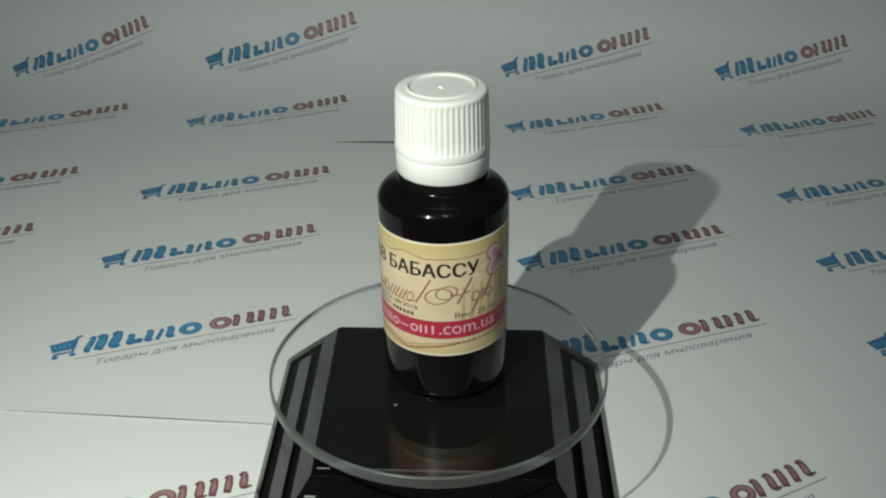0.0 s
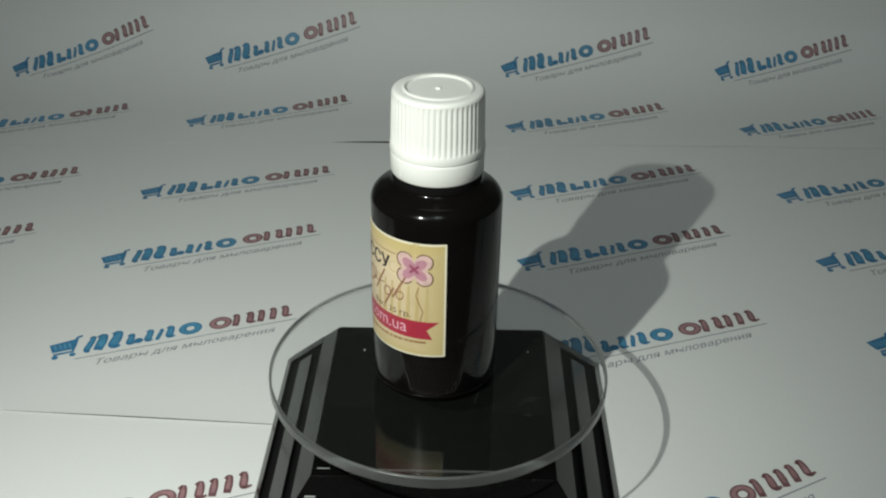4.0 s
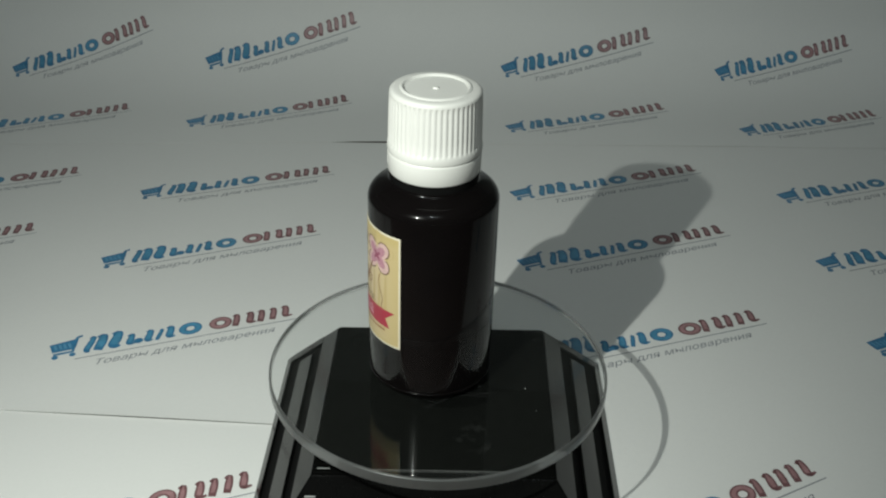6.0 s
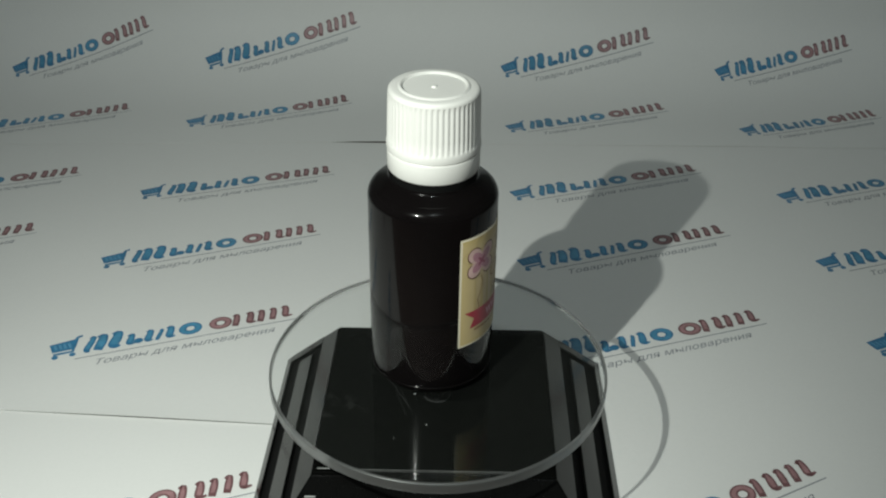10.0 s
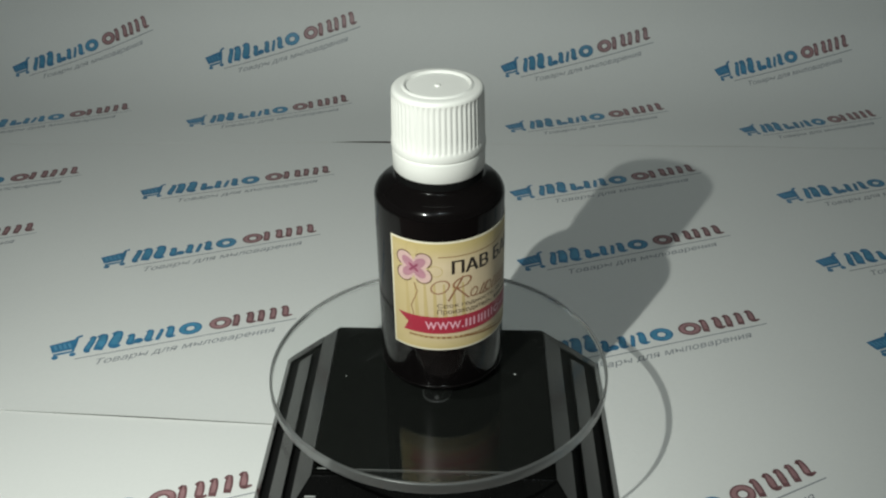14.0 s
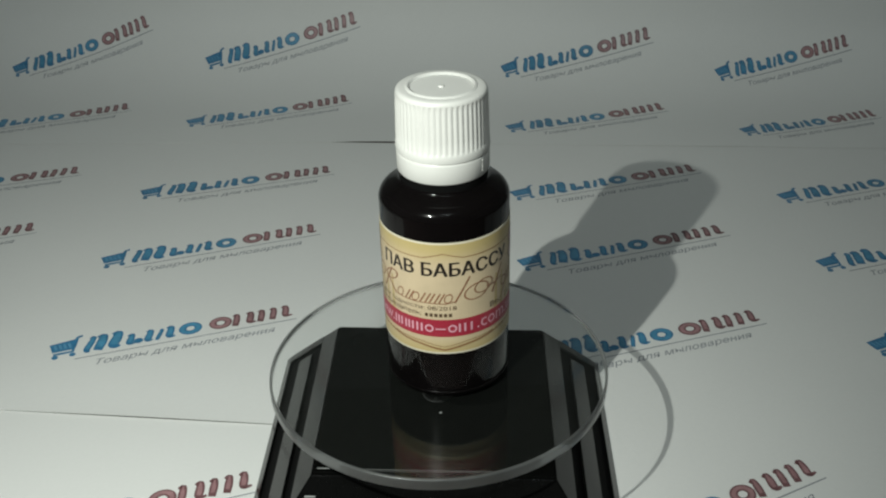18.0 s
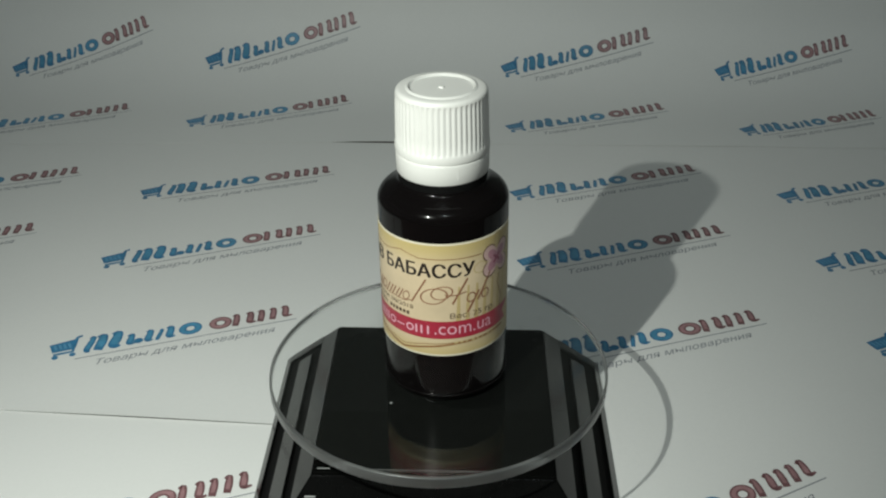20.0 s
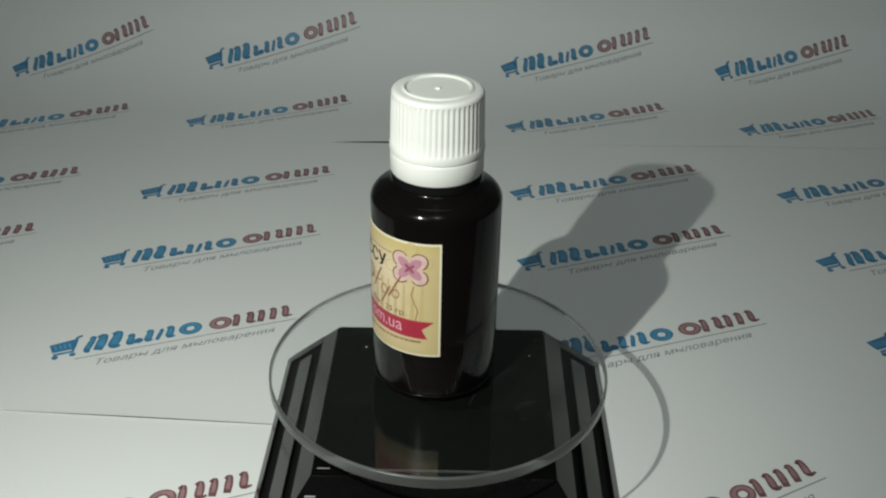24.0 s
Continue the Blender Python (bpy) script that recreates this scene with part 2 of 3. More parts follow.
def lettering(body, x0, y0, width, height, lean=0.0, bold=0.0):
    """The words as a flat bmesh that fills the given box from its lower left corner."""
    cu = bpy.data.curves.new("words", "FONT")
    cu.body, cu.size, cu.resolution_u, cu.offset, cu.fill_mode = body, 10, 3, bold, "NONE"
    ob = new("words", cu)
    bpy.context.view_layer.update()
    me = bpy.data.meshes.new_from_object(ob.evaluated_get(bpy.context.evaluated_depsgraph_get()))
    bpy.data.objects.remove(ob)
    bpy.data.curves.remove(cu)
    # the outlines as closed rings of points
    near = {i: [] for i in range(len(me.vertices))}
    for e in me.edges:
        p, q = e.vertices
        near[p].append(q)
        near[q].append(p)
    rings, seen = [], set()
    for start in near:
        if start in seen:
            continue
        ring, at = [], start
        while at is not None:
            seen.add(at)
            ring.append([me.vertices[at].co.x, me.vertices[at].co.y])
            at = next((n for n in near[at] if n not in seen), None)
        rings.append(ring)
    bpy.data.meshes.remove(me)
    frames = [(min(p[0] for p in r), max(p[0] for p in r), min(p[1] for p in r), max(p[1] for p in r)) for r in rings]
    # strokes that run into an upright stem end at its side
    for i, stem in enumerate(rings):
        if len(stem) == 4:
            left, right, low, high = frames[i]
            for j, ring in enumerate(rings):
                for p in ring if j != i else ():
                    if left < p[0] < right and low < p[1] < high:
                        p[0] = left if right - p[0] > p[0] - left and frames[j][0] < left else right if frames[j][1] > right else p[0]
    bm = bmesh.new()
    inside = {j: [i for i, f in enumerate(frames) if i != j and f[0] < g[0] and f[1] > g[1] and f[2] < g[2] and f[3] > g[3]] for j, g in enumerate(frames)}
    for i in range(len(rings)):
        if inside[i]:
            continue
        edges = []
        for ring in [rings[i]] + [rings[j] for j in inside if inside[j] == [i]]:
            vs = [bm.verts.new((x, y, 0)) for x, y in ring]
            edges += [bm.edges.new((vs[k - 1], vs[k])) for k in range(len(vs))]
        bmesh.ops.triangle_fill(bm, use_beauty=True, edges=edges)
    for v in bm.verts:
        v.co.x += lean * v.co.y
    xs, ys = [v.co.x for v in bm.verts], [v.co.y for v in bm.verts]
    kx, ky = width / (max(xs) - min(xs)), height / (max(ys) - min(ys))
    bx, by = min(xs), min(ys)
    for v in bm.verts:
        v.co = Vector((x0 + (v.co.x - bx) * kx, y0 + (v.co.y - by) * ky, 0))
    return bm


def bend(bm, step, axis, place):
    """Cuts a flat bmesh every step along an axis and lays its points with place(x, y)."""
    vals = [v.co[axis] for v in bm.verts]
    k = math.floor(min(vals) / step) + 1
    normal = Vector((axis == 0, axis == 1, 0))
    while k * step < max(vals):
        bmesh.ops.bisect_plane(bm, geom=[*bm.verts, *bm.edges, *bm.faces], plane_co=normal * (k * step), plane_no=normal)
        k += 1
    for v in bm.verts:
        v.co = Vector(place(v.co.x, v.co.y))
    return bm


# ---- the room, plain and dim, and the table ----
def room():
    for name, b in (("wall_north", (-2600, 2600, 2200, 2300, -750, 1750)), ("wall_south", (-2600, 2600, -2900, -2800, -750, 1750)),
                    ("wall_east", (2600, 2700, -2900, 2300, -750, 1750)), ("wall_west", (-2700, -2600, -2900, 2300, -750, 1750))):
        tagged(finish(name, box(*b), WALL_PAINT, smooth=False), "plain dim white painted room wall", "wall", kind="structure")
    tagged(finish("ceiling", box(-2700, 2700, -2900, 2300, 1750, 1850), WALL_PAINT, smooth=False), "plain dim white painted ceiling", "ceiling", kind="structure")
    tagged(finish("floor", box(-2700, 2700, -2900, 2300, -850, -750), FLOOR_WOOD, smooth=False), "pale wooden room floor", "floor", kind="structure")
    table = tagged(empty("table", pose(0, 0.05, -0.0006)), "plain brown wooden table under the printed papers", "table")
    part("tabletop", box(-600, 600, -330, 400, -30, 0, 3), TABLE_WOOD, table)
    for x in (-560, 520):
        for y in (-290, 320):
            part("leg", box(x, x + 40, y, y + 40, -749.4, -30, 2), TABLE_WOOD, table)


# ---- printed paper sheets, some flat, some sweeping up at the back ----
BEND_Y, BEND_K, BEND_N, BEND_MAX = 250.55, 1.94e-4, 1.954, radians(75)
SWEEP = [(BEND_Y, 0.0)]
for i in range(700):
    tilt = min(BEND_MAX, BEND_K * (i * 0.5) ** BEND_N)
    SWEEP.append((SWEEP[-1][0] + 0.5 * math.cos(tilt), SWEEP[-1][1] + 0.5 * math.sin(tilt)))


def flat(x, s):
    return (x, s, 0.0, 0.0, 1.0)


def sweep(x, s):
    """The point and the outward normal at arc length s of the rising paper."""
    if s <= BEND_Y:
        return (x, s, 0.0, 0.0, 1.0)
    k = (s - BEND_Y) * 2
    i = min(int(k), len(SWEEP) - 2)
    (y0, z0), (y1, z1) = SWEEP[i], SWEEP[i + 1]
    f = k - i
    d = math.hypot(y1 - y0, z1 - z0)
    return (x, y0 + (y1 - y0) * f, z0 + (z1 - z0) * f, -(z1 - z0) / d, (y1 - y0) / d)


def ripple(x, s):
    return 0.25 * noise.noise((x * 0.012, s * 0.012, 3.0))


def ribbon(bm, pts, thin=0.0):
    """A band through points (x, y, width), each width less thin, with smoothed turns."""
    path = []
    for i in range(len(pts) - 1):
        p0, p1, p2, p3 = (np.array(pts[max(0, min(len(pts) - 1, i + k))], float) for k in (-1, 0, 1, 2))
        for f in (0, 0.25, 0.5, 0.75):
            path.append(0.5 * (2 * p1 + (p2 - p0) * f + (2 * p0 - 5 * p1 + 4 * p2 - p3) * f * f + (3 * p1 - p0 - 3 * p2 + p3) * f ** 3))
    path.append(np.array(pts[-1], float))
    rows = []
    for i, (x, y, w) in enumerate(path):
        a, b = path[max(0, i - 1)], path[min(len(path) - 1, i + 1)]
        d = Vector((b[0] - a[0], b[1] - a[1])).normalized() * (max(0.1, w - thin) / 2)
        rows.append((bm.verts.new((x + d.y, y - d.x, 0)), bm.verts.new((x - d.y, y + d.x, 0))))
    for (a, b), (c, d) in zip(rows, rows[1:]):
        bm.faces.new((a, c, d, b))


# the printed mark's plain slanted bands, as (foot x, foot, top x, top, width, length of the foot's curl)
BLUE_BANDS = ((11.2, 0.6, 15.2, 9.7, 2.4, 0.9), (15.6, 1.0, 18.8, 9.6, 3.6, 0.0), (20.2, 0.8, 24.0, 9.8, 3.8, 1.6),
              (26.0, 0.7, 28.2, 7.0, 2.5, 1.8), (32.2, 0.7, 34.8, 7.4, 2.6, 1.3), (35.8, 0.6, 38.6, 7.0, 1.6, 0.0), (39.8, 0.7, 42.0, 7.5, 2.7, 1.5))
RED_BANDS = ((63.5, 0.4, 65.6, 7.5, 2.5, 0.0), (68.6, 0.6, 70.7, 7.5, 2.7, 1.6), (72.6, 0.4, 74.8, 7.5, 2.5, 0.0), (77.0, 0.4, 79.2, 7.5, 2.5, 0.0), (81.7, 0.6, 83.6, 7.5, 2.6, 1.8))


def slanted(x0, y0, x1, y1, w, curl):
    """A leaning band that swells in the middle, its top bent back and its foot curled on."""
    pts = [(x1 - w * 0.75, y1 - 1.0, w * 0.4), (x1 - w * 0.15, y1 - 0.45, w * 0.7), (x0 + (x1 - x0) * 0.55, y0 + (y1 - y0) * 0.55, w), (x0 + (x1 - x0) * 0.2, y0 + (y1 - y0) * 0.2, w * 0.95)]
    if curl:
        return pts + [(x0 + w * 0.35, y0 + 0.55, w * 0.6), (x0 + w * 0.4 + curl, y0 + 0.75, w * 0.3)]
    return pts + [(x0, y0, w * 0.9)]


def logo_parts():
    """The printed mark: a cart, blue and red slanted bands, a rule; 85.5 long, its lower left corner at the origin."""
    basket, handle, wheels, wires, blue, red, rule, pale, rosy = (bmesh.new() for _ in range(9))
    poly(basket, [(-0.3, 8.9), (0.5, 3.9), (7.6, 4.3), (8.9, 10.2)])
    stroke(handle, [(11.0, 11.5), (9.2, 10.9), (8.3, 7.0), (7.3, 2.9), (0.8, 2.6)], 1.2)
    oval(wheels, 1.3, 0.9, 1.15, 1.1, n=10)
    oval(wheels, 7.2, 1.1, 1.1, 1.1, n=10)
    for x in (1.9, 3.5, 5.1, 6.7):
        bar(wires, x - 0.5, 8.3, x + 0.05, 5.3, 0.95)
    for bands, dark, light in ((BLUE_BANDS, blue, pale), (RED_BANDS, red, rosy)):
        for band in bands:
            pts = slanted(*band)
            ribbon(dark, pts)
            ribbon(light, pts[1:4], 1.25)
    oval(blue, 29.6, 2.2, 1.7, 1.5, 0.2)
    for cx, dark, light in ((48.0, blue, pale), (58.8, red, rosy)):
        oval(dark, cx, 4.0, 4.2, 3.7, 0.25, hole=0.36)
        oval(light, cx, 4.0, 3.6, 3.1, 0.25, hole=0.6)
    stroke(rule, [(7.8, -1.9), (85.5, -1.9)], 0.42)
    words = lettering("Товары для мыловарения", 14.9, -8.4, 62.2, 4.1, lean=0.4)
    out = [("cart_basket", basket, INK_BLUE, 0.05), ("cart_handle", handle, INK_BLUE, 0.07), ("rule", rule, INK_GREY, 0.06), ("tagline", words, INK_GREY, 0.06)]
    out += [("cart_wheel", p, INK_BLUE, 0.06) for p in islands(wheels)]
    out += [("cart_wire", p, INK_PALE_BLUE, 0.09) for p in islands(wires)]
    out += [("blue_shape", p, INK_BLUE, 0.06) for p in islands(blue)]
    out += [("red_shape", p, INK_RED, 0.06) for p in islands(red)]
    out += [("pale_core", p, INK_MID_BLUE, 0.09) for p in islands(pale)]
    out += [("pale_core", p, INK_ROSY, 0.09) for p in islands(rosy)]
    return out


def sheet(x0, x1, s0, s1, turn, surface, level, marks, label, lift=lambda x, s: 0.0, skew=0.0):
    """A sheet of printed paper. marks: (x, s, degrees, length) of each printed mark."""
    cx, cs = (x0 + x1) / 2, (s0 + s1) / 2
    c, sn = math.cos(radians(turn)), math.sin(radians(turn))
    def place(x, s, up):
        px, y, z, ny, nz = surface(x, s)
        h = level + up + lift(x, s) + ripple(x, s) * (1.0 if surface is sweep else 0.3)
        return (px, y + ny * h, z + nz * h)
    bm = bmesh.new()
    nx, ns = 64, 56
    grid = [[[None] * (ns + 1) for _ in range(nx + 1)] for _ in range(2)]
    for k, up in ((0, -0.09), (1, 0.0)):
        for i in range(nx + 1):
            for j in range(ns + 1):
                dx, ds = (x1 - x0) * (i / nx - 0.5), (s1 - s0) * (j / ns - 0.5)
                ds += skew * dx * j / ns
                grid[k][i][j] = bm.verts.new(place(cx + c * dx - sn * ds, cs + sn * dx + c * ds, up))
    for i in range(nx):
        for j in range(ns):
            bm.faces.new((grid[1][i][j], grid[1][i + 1][j], grid[1][i + 1][j + 1], grid[1][i][j + 1]))
            bm.faces.new((grid[0][i][j + 1], grid[0][i + 1][j + 1], grid[0][i + 1][j], grid[0][i][j]))
    for i in range(nx):
        bm.faces.new((grid[0][i][0], grid[0][i + 1][0], grid[1][i + 1][0], grid[1][i][0]))
        bm.faces.new((grid[1][i][ns], grid[1][i + 1][ns], grid[0][i + 1][ns], grid[0][i][ns]))
    for j in range(ns):
        bm.faces.new((grid[1][0][j], grid[1][0][j + 1], grid[0][0][j + 1], grid[0][0][j]))
        bm.faces.new((grid[0][nx][j], grid[0][nx][j + 1], grid[1][nx][j + 1], grid[1][nx][j]))
    paper = tagged(finish("paper_sheet", bm, PAPER), label, "paper sheet", "printed sheets under and behind the stand")
    for x, s, angle, length in marks:
        ca, sa, k = math.cos(radians(angle + 0.5)), math.sin(radians(angle + 0.5)), length / 85.52
        for count, (name, flat_bm, ink, up) in enumerate(logo_parts()):
            up += 0.0012 * count
            for v in flat_bm.verts:
                a, b = v.co.x * k, v.co.y
                v.co = Vector((x + ca * a - sa * b, s + sa * a + ca * b, 0))
            part(name, bend(flat_bm, 5.0, 1, lambda px, ps, up=up: place(px, ps, up)), ink, paper, smooth=False)
    return paper


def papers():
    flat_text = "white paper sheet with rows of blue and red print, lying flat"
    swept_text = "white paper sheet with blue and red print, curving up behind"
    # front sheets, short strips under the front of the stand
    sheet(-327, -24, -60, 28.0, 0.0, flat, 0.15, [(-134.1, -35.6, 19.6, 85.5), (-253.0, -29.0, 18.9, 85.5)], flat_text, skew=-0.0515)
    sheet(-28, 270, -60, 40, 0.5, flat, 0.85, [(39.2, -37.4, 28.0, 85.7), (154.0, -32.0, 28.0, 85.7)], flat_text)
    # middle sheets; one lifts a little along its near edge
    def proud(x, s):
        return (0.1 + 0.25 * math.exp(-((x + 105) / 42) ** 2)) * max(0.0, (46 - s) / 20) ** 4
    sheet(-313, -16, 27.2, 232.3, -2.95, flat, 0.5, [(-136.1, 52.6, 19.4, 85.8), (-136.4, 112.0, 20.4, 87.6), (-137.1, 169.8, 18.8, 86.7), (-254.4, 51.5, 19.4, 86), (-254.6, 110.2, 20.4, 86.5), (-254.0, 166.0, 18.8, 86)], flat_text, proud, 0.0455)
    sheet(-22, 275, 24, 238, 1.0, flat, 0.65, [(31.0, 52.4, 19.3, 91.0), (30.8, 114.6, 20.1, 92.0), (29.5, 173.0, 19.6, 91.6), (152.9, 62.4, 19.5, 88), (150.3, 117.4, 19.5, 88), (149.0, 173.8, 19.5, 88)], flat_text)
    # back sheets; one curls up along its near edge behind the bottle
    def curl(x, s):
        return 0.3 * max(0.0, (252 - s) / 20) ** 2 * math.exp(-((x + 42) / 15) ** 4)
    sheet(-326, -12, 226.5, 445, 2.4, sweep, 0.85, [(-134.6, 246.6, 22.0, 85.7), (-249.5, 235.0, 22.0, 85.7), (-136.1, 305.4, 19.5, 87.1), (-242.0, 298.0, 25.2, 79.0)], swept_text, curl)
    sheet(-26, 290, 231, 445, 0.2, sweep, 1.0, [(29.1, 244.4, 19.3, 87.6), (147.4, 243.4, 19.1, 77.6), (27.4, 301.8, 17.3, 85.2), (144.4, 300.8, 17.7, 76.6)], swept_text)


# ---- the turning stand: a low black truncated pyramid with inset side panels ----
TOP_A, FOOT_B, TOP_Z = 31.3, 53.2, 30.7


def stand():
    thing = tagged(empty("turntable_stand", pose(-0.0003, -0.0002, 0.0011)), "glossy black plastic turntable base with sloping panelled sides", "turntable base")
    h = TOP_Z - 1.1
    inset = 1.0
    bm = bmesh.new()
    low = [bm.verts.new((sx * (FOOT_B - inset), sy * (FOOT_B - inset), 0)) for sx, sy in ((-1, -1), (1, -1), (1, 1), (-1, 1))]
    high = [bm.verts.new((sx * (TOP_A - inset), sy * (TOP_A - inset), h - 0.6)) for sx, sy in ((-1, -1), (1, -1), (1, 1), (-1, 1))]
    bm.faces.new(low[::-1])
    bm.faces.new(high)
    for i in range(4):
        bm.faces.new((low[i], low[(i + 1) % 4], high[(i + 1) % 4], high[i]))
    part("core", bm, BLACK_GROOVE, thing, smooth=False)
    part("top_plate", box(-TOP_A, TOP_A, -TOP_A, TOP_A, h - 1.2, h, 0.2, 3), BLACK_GLOSS, thing, "flat glossy black top")
    # a paler strip puts the front edge's highlight into the colour
    part("edge_glint", box(-22, 20.5, -TOP_A - 0.03, -TOP_A + 0.42, h - 0.75, h + 0.02, 0.3, 5), EDGE_GLINT, thing, "pale glint strip along the front edge of the top")
    run = FOOT_B - TOP_A
    slant = math.hypot(run, h)
    out = Vector((0, -h / slant, run / slant))

    def slab(f0, f1, e0, e1, mat, name, turn):
        """A raised panel between two heights, its ends set in from the ridges by e."""
        b = bmesh.new()
        pts = []
        for f, sgn in ((f0, -1), (f0, 1), (f1, 1), (f1, -1)):
            half = FOOT_B + (TOP_A - FOOT_B) * f
            pts.append(Vector((sgn * (half - e0), -half, h * f)))
        front = [b.verts.new(q) for q in pts]
        back = [b.verts.new(q - out * 0.98) for q in pts]
        b.faces.new(front)
        b.faces.new(back[::-1])
        for i in range(4):
            b.faces.new((front[i], back[i], back[(i + 1) % 4], front[(i + 1) % 4]))
        bmesh.ops.recalc_face_normals(b, faces=b.faces)
        bmesh.ops.bevel(b, geom=list(b.edges), offset=0.3, segments=4, affect="EDGES")
        bmesh.ops.rotate(b, cent=(0, 0, 0), matrix=Matrix.Rotation(turn, 3, "Z"), verts=b.verts)
        return part(name, b, mat, thing)

    def end_strip(sgn, turn):
        b = bmesh.new()
        pts = []
        for f, e in ((0.103, 0.02), (0.103, 3.2), (0.707, 3.2), (0.707, 0.02)):
            half = FOOT_B + (TOP_A - FOOT_B) * f
            pts.append(Vector((sgn * (half - e), -half, h * f)))
        if sgn > 0:
            pts.reverse()
        front = [b.verts.new(q) for q in pts]
        back = [b.verts.new(q - out * 0.98) for q in pts]
        b.faces.new(front)
        b.faces.new(back[::-1])
        for i in range(4):
            b.faces.new((front[i], back[i], back[(i + 1) % 4], front[(i + 1) % 4]))
        bmesh.ops.recalc_face_normals(b, faces=b.faces)
        bmesh.ops.rotate(b, cent=(0, 0, 0), matrix=Matrix.Rotation(turn, 3, "Z"), verts=b.verts)
        part("panel_frame_end", b, BLACK_SIDE, thing)

    for i in range(4):
        turn = i * math.pi / 2
        slab(0.0, 0.1, 0.02, 0, BLACK_RAIL, "foot_rail", turn)
        slab(0.30, 0.55, 6.0, 0, BLACK_SIDE, "side_panel", turn)
        slab(0.71, 0.985, 0.02, 0, BLACK_SIDE, "upper_rail", turn)
        end_strip(-1, turn)
        end_strip(1, turn)
    # two pale dashes painted where the torch glints on the bevelled edges
    for x0, x1, y0, y1, z0, z1 in ((-30.3, -27.0, -29.9, -29.5, h - 0.1, h + 0.05), (-33.2, -30.4, -35.25, -34.85, 24.55, 24.9)):
        part("glint", box(x0, x1, y0, y1, z0, z1, 0.05), PALE_GLINT, thing, "pale glint by the front edge")
    part("foot_ring", lathe([(3.7, h + 0.05)] + arc(3.95, h + 0.25, 0.22, 170, 10, 6) + [(4.2, h + 0.05)], 48), COLLAR, thing, "thin glossy grey ring round the spindle")
    part("hub_bead", lathe([(0.9, -0.2)] + arc(0, 0, 0.9, 0, 90, 5)[:-1] + [(0, 0.9)], 20), COLLAR, thing, "small glossy bead beside the spindle").location = (0, -0.0026, (h + 0.4) * MM)
    part("spindle", lathe([(0, h + 0.1), (3.6, h + 0.1), (3.6, h + 0.5), (2.2, h + 0.8), (2.2, h + 7.2), (4.6, h + 7.7), (4.6, h + 8.7), (0, h + 8.7)], 40), STEEL, thing, "short metal spindle")


# ---- the turning glass plate ----
PLATE_Z, PLATE_R, PLATE_T = 42.8, 46.65, 3.32


def plate():
    thing = tagged(empty("glass_plate", pose(0, 0, PLATE_Z * MM)), "round clear glass plate turning on a black stand", "glass plate")
    inner = PLATE_R - 0.75
    top, under = lathe([(inner, 0), (0, 0)], 160), lathe([(0, -PLATE_T), (inner, -PLATE_T)], 160)
    for bm, up in ((top, 1), (under, -1)):
        for f in bm.faces:
            f.normal_update()
            if f.normal.z * up < 0:
                f.normal_flip()
    for name, bm in (("upper_face", top), ("lower_face", under)):
        part(name, bm, PLATE_GLASS, thing, "clear polished glass face").visible_shadow = False
    split = -PLATE_T + 1.75
    low = [(inner, -PLATE_T), (PLATE_R - 0.5, -PLATE_T)] + arc(PLATE_R - 0.5, -PLATE_T + 0.5, 0.5, -80, 0, 4) + [(PLATE_R, split)]
    high = [(PLATE_R, split)] + arc(PLATE_R - 0.5, -0.5, 0.5, 0, 80, 4) + [(PLATE_R - 0.5, 0), (inner, 0)]
    for name, edge in (("rim", low), ("rim_bevel", high)):
        rim = lathe(edge, 160)
        rim.normal_update()
        if sum(f.normal.dot(Vector((*f.calc_center_median().xy, 0))) for f in rim.faces) < 0:
            bmesh.ops.reverse_faces(rim, faces=rim.faces)
        ob = part(name, rim, PLATE_RIM, thing, "rounded glass edge of the plate")
        ob.visible_shadow = name == "rim"
    part("haze_film", lathe([(inner, 0.02), (0, 0.02)], 96), HAZE_FILM, thing, "faint haze film for the room reflected in the glass")
    b = bmesh.new()
    oval(b, 25.5, 19.5, 6.5, 4.6, 0.8, n=28)
    bmesh.ops.translate(b, vec=(0, 0, 0.04), verts=b.verts)
    part("smudge", b, SMUDGE, thing, "faint greasy smudge", smooth=False)
    # a long curved scratch, two dotted ones beside it, a few short ones
    b = bmesh.new()
    stroke(b, [(19.6, 4.5), (16.1, 6.5), (13.2, 8.3), (11.1, 10.8), (9.5, 13.9), (8.3, 15.7), (6.3, 19.1)], 0.13)
    lines = [b]
    for x0, y0, x1, y1 in ((9.4, 12.2, 5.2, 21.3), (10.3, 13.5, 6.6, 22.6)):
        b = bmesh.new()
        for k in range(11):
            f, g = k / 11, (k + 0.62) / 11
            bar(b, x0 + (x1 - x0) * f, y0 + (y1 - y0) * f, x0 + (x1 - x0) * g, y0 + (y1 - y0) * g, 0.15, 0.1)
        lines.append(b)
    b = bmesh.new()
    bar(b, 17.2, 22.4, 20.0, 19.4, 0.1, 0.05)
    lines.append(b)
    for b in lines:
        bmesh.ops.translate(b, vec=(0, 0, 0.05), verts=b.verts)
        part("scratch", b, SCRATCH, thing, smooth=False)
    rnd = random.Random(4)
    for x, y, size in ((-10.6, -18.8, 0.46), (5.3, 13.9, 0.34), (1.2, 25.7, 0.24), (8.9, 31.3, 0.16)):
        bm = bmesh.new()
        n = 7
        poly(bm, [(x + size * rnd.uniform(0.6, 1.1) * math.cos(6.283 * i / n), y + size * rnd.uniform(0.6, 1.1) * math.sin(6.283 * i / n)) for i in range(n)])
        bmesh.ops.translate(bm, vec=(0, 0, 0.03), verts=bm.verts)
        part("dust_speck", bm, DUST, thing, smooth=False)
    return thing


